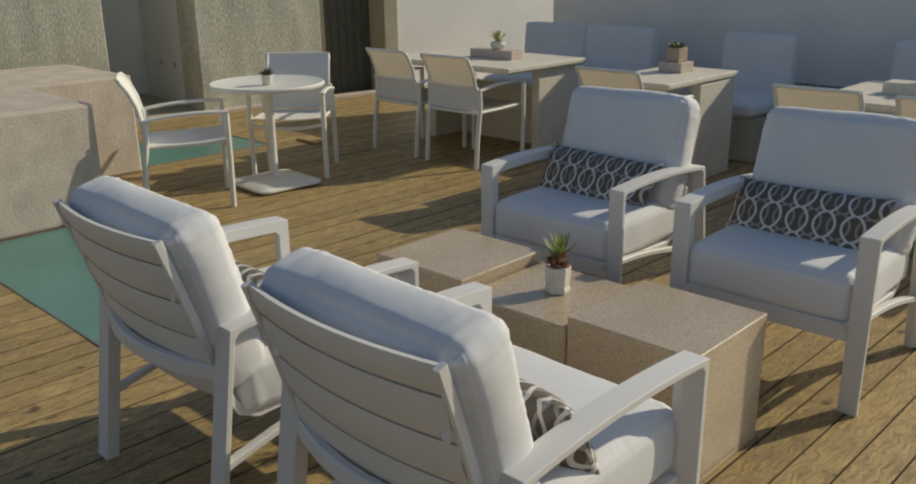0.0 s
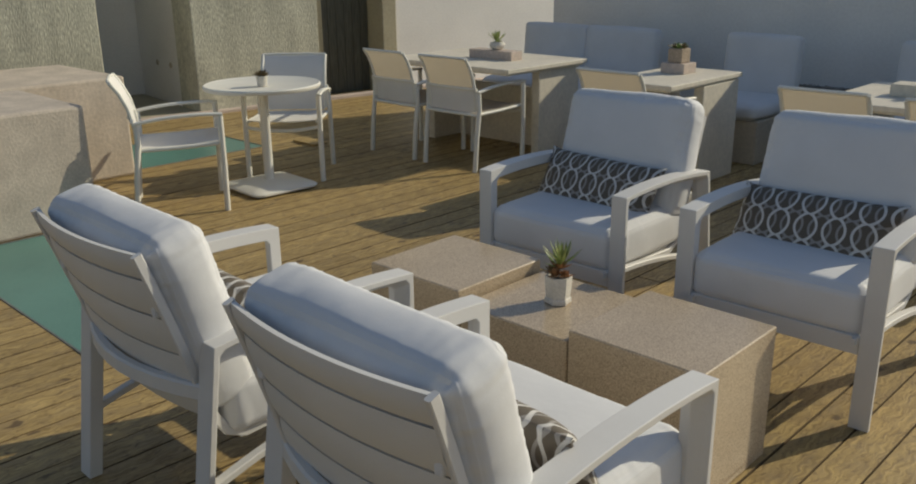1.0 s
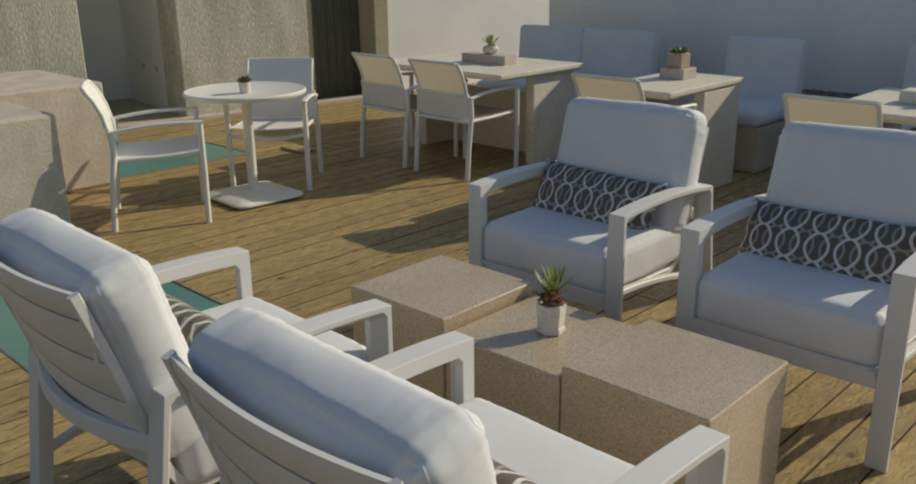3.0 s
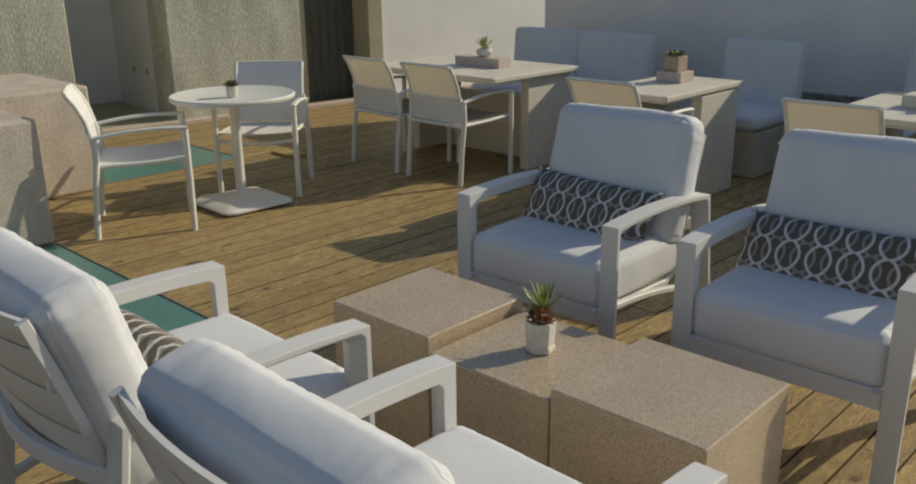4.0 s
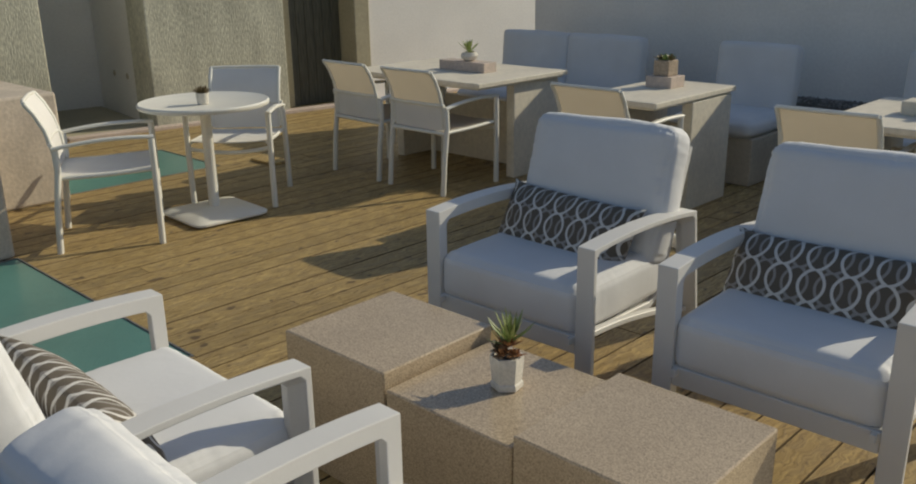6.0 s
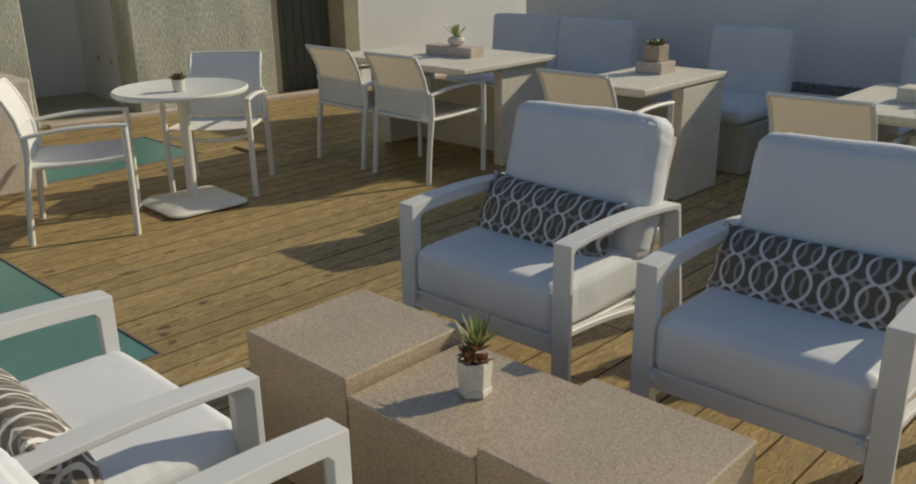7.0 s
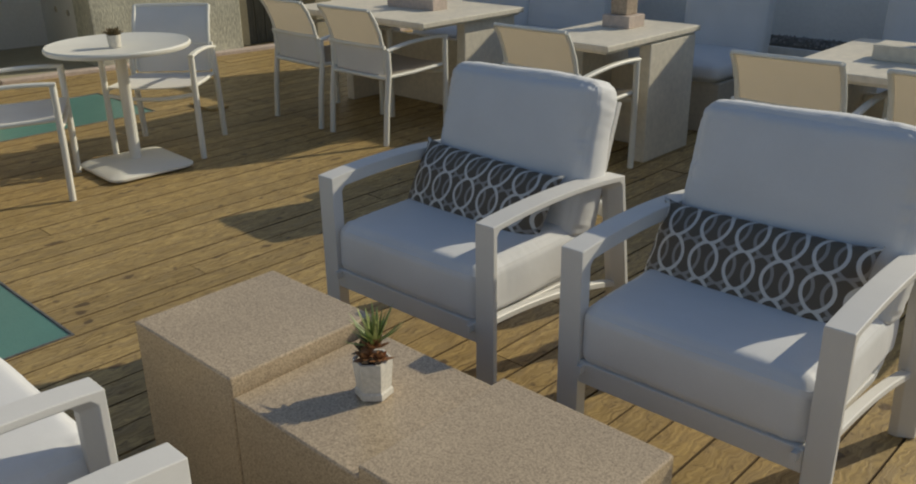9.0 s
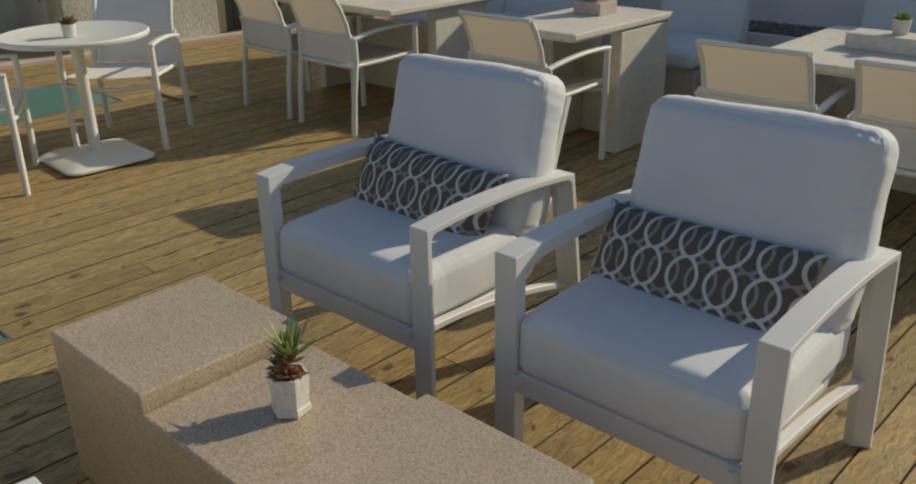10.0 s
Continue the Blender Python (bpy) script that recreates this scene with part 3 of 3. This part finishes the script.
def potted_plant(x, y, z, shape, label, seed, yaw=0.0):
    p = thing("potted_succulent", label, "plant", "potted succulents")
    if shape == "hex":
        pot = lathe([(0.036, 0), (0.042, 0.003), (0.042, 0.016), (0.038, 0.020), (0.043, 0.072), (0.043, 0.090), (0.037, 0.090), (0.036, 0.08)], 6)
        part("pot", pot, POT_WHITE, p, "white hexagonal concrete pot")
        part("soil", lathe([(0.037, 0.076), (0.034, 0.083)], 6), SOIL, p)
        rosette(p, (0.008, 0.004, 0.125), 0.088, 30, LEAF_PALE, (32, 85), seed, 0.12)
        rosette(p, (0.0, 0.008, 0.115), 0.078, 14, LEAF_GREEN, (20, 80), seed + 9, 0.14)
        rosette(p, (0.004, 0.0, 0.112), 0.042, 14, LEAF_RED, (5, 70), seed + 7, 0.5)
        rosette(p, (-0.012, -0.014, 0.095), 0.034, 16, LEAF_RED, (0, 80), seed + 1, 0.62)
        rosette(p, (0.018, -0.015, 0.092), 0.030, 14, LEAF_RED, (0, 80), seed + 2, 0.62)
        rosette(p, (-0.02, 0.012, 0.097), 0.030, 14, LEAF_OLIVE, (0, 80), seed + 3, 0.62)
    elif shape == "cup":
        part("pot", lathe([(0.036, 0), (0.038, 0.004), (0.045, 0.075), (0.046, 0.08), (0.040, 0.08), (0.038, 0.07)], 20), POT_WHITE, p, "small white cement pot", 40)
        part("soil", lathe([(0.039, 0.066), (0.036, 0.072)], 12), SOIL, p)
        for k in range(4):
            rosette(p, (0.024 * math.cos(k * 1.6), 0.024 * math.sin(k * 1.6), 0.078), 0.045 if "green" in label else 0.062, 14, LEAF_BRIGHT if "green" in label else LEAF_OLIVE, (10, 80), seed + k, 0.4)
    elif shape == "bowl":
        part("pot", lathe([(0.030, 0), (0.058, 0.018), (0.066, 0.04), (0.056, 0.062), (0.046, 0.066), (0.044, 0.058)], 24), POT_WHITE, p, "round white pot", 40)
        part("soil", lathe([(0.045, 0.056), (0.04, 0.062)], 12), SOIL, p)
        rosette(p, (0, 0, 0.07), 0.11, 26, LEAF_PALE, (25, 86), seed, 0.2)
        rosette(p, (0.02, -0.02, 0.066), 0.05, 12, LEAF_PALE, (5, 60), seed + 4, 0.35)
    else:
        part("pot", block((0.115, 0.115, 0.10), (0, 0, 0.05), 0.006), POT_TAN, p, "square tan clay pot")
        for k in range(5):
            a = k * 1.26
            rosette(p, (0.034 * math.cos(a), 0.034 * math.sin(a), 0.10), 0.055, 11, LEAF_GREEN if k % 3 else LEAF_OLIVE, (5, 75), seed + k, 0.4)
    p.matrix_world = pose(x, y, z, 0, 0, yaw) @ Matrix.Scale({"hex": 1.12, "cup": 0.86}.get(shape, 1.0), 4)
    return p


potted_plant(-1.306, 2.082, 0.414, "hex", "spiky green and rust succulents in a white hexagonal pot", 3, 38)


# ---- dining chairs ----
def dining_chair(fabric, label, group):
    """A stacking armchair: a tubular frame with one sling for the seat and one for the curved back. The front looks to -y."""
    c = thing("dining_chair", label, "chair", group)
    for s in (-1, 1):
        x = s * 0.27
        part("front_leg", tube([(x, -0.27, 0.0), (x, -0.275, 0.30), (x, -0.275, 0.625)], 0.0185), CREAM_METAL, c, smooth=50)
        part("rear_leg", tube([(x, 0.285, 0.0), (x, 0.265, 0.25), (x, 0.235, 0.47), (x * 0.98, 0.235, 0.60)], 0.0185), CREAM_METAL, c, smooth=50)
        part("armrest", sweep(arc((x, -0.29, 0.632), (x, 0.25, 0.60), 0.018, 8), 0.036, 0.020, bevel=0.006), CREAM_METAL, c)
        part("back_post", tube([(s * 0.24, 0.235, 0.46), (s * 0.24, 0.245, 0.58), (s * 0.24, 0.272, 0.70), (s * 0.24, 0.312, 0.79), (s * 0.24, 0.355, 0.853)], 0.0135), CREAM_METAL, c, smooth=50)
        part("seat_rail", tube([(s * 0.252, -0.275, 0.445), (s * 0.252, 0.0, 0.432), (s * 0.252, 0.235, 0.43)], 0.013), CREAM_METAL, c, smooth=50)
    part("front_bar", tube(arc((-0.27, -0.272, 0.405), (0.27, -0.272, 0.405), -0.03, 10), 0.013), CREAM_METAL, c, smooth=50)
    part("rear_bar", tube([(-0.265, 0.245, 0.425), (0.265, 0.245, 0.425)], 0.013), CREAM_METAL, c, smooth=50)

    def sling(name, curve, sag, cloth=fabric):
        bm = bmesh.new()
        rows = []
        for y, z in curve:
            rows.append([[bm.verts.new((x, y - sag * (1 - (x / 0.24) ** 2) * nz[0], z - sag * (1 - (x / 0.24) ** 2) * nz[1] + o)) for x in np.linspace(-0.237, 0.237, 9)] for o in (0.0, 0.006)])
        for a, b in zip(rows, rows[1:]):
            for j in range(8):
                bm.faces.new((a[0][j], b[0][j], b[0][j + 1], a[0][j + 1]))
                bm.faces.new((a[1][j], a[1][j + 1], b[1][j + 1], b[1][j]))
        for r in (rows[0], rows[-1]):
            for j in range(8):
                bm.faces.new((r[0][j], r[0][j + 1], r[1][j + 1], r[1][j]))
        bmesh.ops.recalc_face_normals(bm, faces=bm.faces)
        part(name, bm, cloth, c, smooth=60)

    nz = (0.0, 1.0)
    sling("seat_sling", [(-0.285, 0.452), (-0.2, 0.448), (-0.1, 0.44), (0.05, 0.436), (0.235, 0.436)], 0.012)
    nz = (-1.0, 0.0)
    sling("back_sling", [(0.252, 0.628), (0.272, 0.70), (0.312, 0.79), (0.358, 0.856)], 0.02)
    sling("lower_back_sling", [(0.238, 0.445), (0.24, 0.50), (0.254, 0.616)], 0.015, SLING_WHITE)
    part("waist_bar", tube([(-0.265, 0.256, 0.622), (-0.12, 0.276, 0.622), (0.12, 0.276, 0.622), (0.265, 0.256, 0.622)], 0.012), CREAM_METAL, c, smooth=50)
    part("top_bar", tube([(-0.24, 0.357, 0.854), (-0.12, 0.373, 0.856), (0.12, 0.373, 0.856), (0.24, 0.357, 0.854)], 0.011), CREAM_METAL, c, smooth=50)
    return c


DINING = [(-4.716, 5.111, 173.7), (-4.059, 5.050, 175.9), (-2.615, 5.010, 175.5), (-1.255, 4.945, 177.5), (-0.575, 4.885, 176.5)]
chair = dining_chair(SLING, "white tubular armchair with beige sling seat", "chairs at the stone tables")
chair.matrix_world = pose(DINING[0][0], DINING[0][1], 0, 0, 0, DINING[0][2])
for x, y, a in DINING[1:]:
    copy_thing(chair, pose(x, y, 0, 0, 0, a))
white_chair = dining_chair(SLING_WHITE, "white tubular armchair with white sling seat", "chairs at the round table")
white_chair.matrix_world = pose(-4.830, 2.871, 0, 0, 0, 147.9)
copy_thing(white_chair, pose(-4.924, 3.906, 0, 0, 0, 39.7))

# ---- round table ----
rt = thing("round_table", "round white metal bistro table on a square pedestal", "table")
part("tabletop", lathe([(0.36, 0.712), (0.395, 0.715), (0.402, 0.724), (0.402, 0.738), (0.394, 0.746), (0.383, 0.744), (0.376, 0.741), (0.05, 0.741)], 64), CREAM_METAL, rt, smooth=40)
part("pole", lathe([(0.055, 0.03), (0.036, 0.06), (0.033, 0.10), (0.033, 0.66), (0.07, 0.712)], 24), CREAM_METAL, rt, smooth=40)
bm = bmesh.new()
rings = []
for half, z, rr in ((0.245, 0.008, 0.07), (0.262, 0.016, 0.075), (0.262, 0.028, 0.075), (0.245, 0.038, 0.07), (0.06, 0.066, 0.05)):
    ring_pts = []
    for cx, cy, a0 in ((1, 1, 0), (-1, 1, 90), (-1, -1, 180), (1, -1, 270)):
        for k in range(6):
            a = radians(a0 + 18 * k)
            ring_pts.append(bm.verts.new((cx * (half - rr) + rr * math.cos(a), cy * (half - rr) + rr * math.sin(a), z)))
    rings.append(ring_pts)
for a, b in zip(rings, rings[1:]):
    for j in range(24):
        bm.faces.new((a[j], a[(j + 1) % 24], b[(j + 1) % 24], b[j]))
bm.faces.new(rings[0][::-1])
bm.faces.new(rings[-1])
bmesh.ops.recalc_face_normals(bm, faces=bm.faces)
part("base_plate", bm, CREAM_METAL, rt, smooth=30)
for sx in (-1, 1):
    for sy in (-1, 1):
        part("foot", lathe([(0.014, 0.0), (0.014, 0.010)], 10), STEEL, rt)
        scene.collection.objects[-1].location = (sx * 0.21, sy * 0.21, 0)
rt.matrix_world = pose(-4.708, 3.508, 0, 0, 0, -7)
potted_plant(-4.605, 3.43, 0.743, "cup", "olive-brown rosettes in a small white pot", 21)


# ---- stone dining tables ----
def stone_table(x, y, w, d, label):
    t = thing("stone_table", label, "table", "stone dining tables")
    inset = 0.10 if w > 1 else 0.05
    part("tabletop", block((w, d, 0.034), (0, 0, 0.733), 0.005), TRAVERTINE, t)
    part("under_edge", block((w - 0.05, d - 0.05, 0.016), (0, 0, 0.708), 0.003), TRAVERTINE, t)
    for s in (-1, 1):
        part("slab_leg", block((0.075, d - 0.48, 0.70), (s * (w / 2 - inset), 0.21, 0.35), 0.005), TRAVERTINE, t)
    part("stretcher_panel", block((w - 2 * inset - 0.08, 0.06, 0.5), (0, 0.30, 0.25), 0.004), TRAVERTINE, t)
    t.matrix_world = pose(x, y, 0, 0, 0, YAW)
    return t


stone_table(-4.36, 5.565, 1.40, 1.0, "pale travertine table for four with slab legs")
stone_table(-2.575, 5.445, 0.57, 0.98, "pale travertine table for two with slab legs")
stone_table(-0.63, 5.39, 1.50, 1.0, "pale travertine table for four with slab legs")


def riser(x, y, w, d, h, stone=CURB):
    ob = slab("stone_riser", (w, d, h), (x, y, 0.75 + h / 2), stone, bevel=0.004)
    tagged(ob, "pale stone block that lifts a plant on the table", "stone block", "stone risers on the tables")


riser(-4.255, 5.581, 0.47, 0.14, 0.072)
riser(-2.615, 5.608, 0.19, 0.17, 0.072)
riser(-0.814, 5.39, 0.59, 0.165, 0.072, TRAVERTINE)
potted_plant(-4.236, 5.582, 0.822, "bowl", "spiky green succulent in a round white pot", 41)
potted_plant(-2.617, 5.612, 0.822, "square", "green and brown rosettes in a square clay pot", 61, -6)
potted_plant(-0.90, 5.413, 0.822, "cup", "small green rosettes in a white pot", 81)


# ---- benches ----
def bench(x, y, w, seats, label):
    b = thing("bench", label, "bench", "built-in benches along the wall")
    part("base", block((w, 0.60, 0.34), (0, 0.30, 0.17), 0.01), BENCH_STONE, b, "tan cement bench base")
    sw = w / seats
    for k in range(seats):
        cx = -w / 2 + sw * (k + 0.5)
        part("seat_cushion", cushion(sw - 0.01, 0.66, 0.13, 0.05, 0.015, 14, seed=5 + k, m=pose(cx, 0.28, 0.405)), FABRIC, b, smooth=60)
        part("back_cushion", cushion(sw - 0.01, 0.52, 0.13, 0.03, 0.012, 18, seed=8 + k, m=pose(cx, 0.645, 0.67, 84, 0, 0)), FABRIC, b, smooth=60)
    b.matrix_world = pose(x, y, 0, 0, 0, YAW)
    return b


bench(-4.253, 6.310, 1.50, 2, "built-in plaster bench with two white cushions")
bench(-2.542, 6.238, 0.63, 1, "built-in plaster bench with one white cushion")
bench(-0.784, 6.169, 1.43, 2, "built-in plaster bench with two white cushions")

# gravel bed behind the benches
bed = slab("gravel_bed", (11.0, 0.42, 0.43), place(0.25, 7.258, 0.215), PLASTER)
tagged(bed, "low plaster planter filled with dark gravel", "planter", kind="structure")
soil = slab("planting_soil", (10.9, 0.39, 0.02), place(0.25, 7.258, 0.433), BED_SOIL)
tagged(soil, "dark soil under the pebbles of the bed", "soil", kind="structure")
bm = bmesh.new()
rnd = random.Random(5)
for k in range(2600):
    p = place(rnd.uniform(-5.1, 1.6), 7.258 + rnd.uniform(-0.19, 0.19), 0.446)
    s = rnd.uniform(0.008, 0.016)
    mm = Matrix.Translation(p) @ Euler((rnd.random() * 6, rnd.random() * 6, rnd.random() * 6)).to_matrix().to_4x4() @ Matrix.Diagonal((s, s * 0.8, s * 0.6, 1))
    bmesh.ops.create_icosphere(bm, subdivisions=1, radius=1, matrix=mm)
tagged(part("gravel", bm, GRAVEL), "dark grey pebbles in the bed by the wall", "gravel", kind="stuff")

# a short board that lies loose on the deck
loose = part("loose_board", block((0.31, 0.15, 0.018), (0, 0, 0.0105), 0.002), WOOD)
loose.matrix_world = pose(-5.675, 4.735, 0, 0, 0.6, -5)
tagged(loose, "short offcut of brown deck wood lying loose", "board")

# ---- deck ----
deck = part("floor", block((30, 30, 0.05), (0, 0, -0.145), 0), GAP)
deck.matrix_world = pose(0, 0, 0, 0, 0, YAW)
tagged(deck, "weathered brown softwood deck of long planks", "deck", kind="structure")
PITCH, GAP_W, THICK = 0.140, 0.0055, 0.035
rnd = random.Random(11)
spans = []
for i in range(-86, 36):
    u0, u1 = i * PITCH + GAP_W / 2 - 0.046, (i + 1) * PITCH - GAP_W / 2 - 0.046
    cuts = [-6.0 + rnd.uniform(-4.0, 0.8)]
    while cuts[-1] < 8.0:
        cuts.append(cuts[-1] + rnd.choice((5.4, 6.0, 6.6)))
    for a, b in zip(cuts, cuts[1:]):
        pieces = [(u0, u1, a + 0.0012, b - 0.0012)]
        for p0, p1, q0, q1 in POOLS:
            cut = []
            for x0, x1, y0, y1 in pieces:
                if x1 <= p0 or x0 >= p1 or y1 <= q0 or y0 >= q1:
                    cut.append((x0, x1, y0, y1))
                    continue
                if y0 < q0:
                    cut.append((x0, x1, y0, q0))
                if y1 > q1:
                    cut.append((x0, x1, q1, y1))
                if x0 < p0:
                    cut.append((x0, p0, max(y0, q0), min(y1, q1)))
                if x1 > p1:
                    cut.append((p1, x1, max(y0, q0), min(y1, q1)))
            pieces = cut
        pieces = [(x0, x1, max(y0, -5.0), min(y1, 8.2)) for x0, x1, y0, y1 in pieces]
        spans += [s for s in pieces if s[1] - s[0] > 0.01 and s[3] - s[2] > 0.02]


def plank_verts(w, l):
    e = 0.0016
    z0, z1 = -THICK, 0.0
    lo = [(-w, -l, z0), (w, -l, z0), (w, l, z0), (-w, l, z0)]
    mid = [(-w, -l, z1 - e), (w, -l, z1 - e), (w, l, z1 - e), (-w, l, z1 - e)]
    k = 0.0012
    top = [(-w + e, -l + k, z1), (w - e, -l + k, z1), (w - e, l - k, z1), (-w + e, l - k, z1)]
    faces = [(3, 2, 1, 0), (8, 9, 10, 11)]
    for o in (0, 4):
        for j in range(4):
            faces.append((o + j, o + (j + 1) % 4, o + 4 + (j + 1) % 4, o + 4 + j))
    return lo + mid + top, faces


near_spans = sorted(spans, key=lambda s: abs((s[0] + s[1]) / 2 + 2.6) + 0.8 * abs((s[2] + s[3]) / 2 - 2.4))
meshes = {}
for x0, x1, y0, y1 in near_spans[:300]:
    key = (round(x1 - x0, 3), round(y1 - y0, 3))
    if key not in meshes:
        verts, faces = plank_verts(key[0] / 2, key[1] / 2)
        me = bpy.data.meshes.new("plank")
        me.from_pydata(verts, [], faces)
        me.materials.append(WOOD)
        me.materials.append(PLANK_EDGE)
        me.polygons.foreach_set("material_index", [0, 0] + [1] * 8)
        meshes[key] = me
    ob = new("plank", meshes[key])
    ob.parent = deck
    ob.matrix_parent_inverse = Matrix()
    ob.location = ((x0 + x1) / 2, (y0 + y1) / 2, rnd.uniform(-0.002, 0.001))
verts, faces = [], []
for x0, x1, y0, y1 in near_spans[300:]:
    v, f = plank_verts((x1 - x0) / 2, (y1 - y0) / 2)
    n = len(verts)
    verts += [(a + (x0 + x1) / 2, b + (y0 + y1) / 2, c) for a, b, c in v]
    faces += [tuple(n + k for k in q) for q in f]
me = bpy.data.meshes.new("far_planks")
me.from_pydata(verts, [], faces)
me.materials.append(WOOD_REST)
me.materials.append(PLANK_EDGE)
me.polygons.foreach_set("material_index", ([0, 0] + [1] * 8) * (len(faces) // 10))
rest = new("far_planks", me)
rest.parent = deck
tagged(rest, kind="stuff")
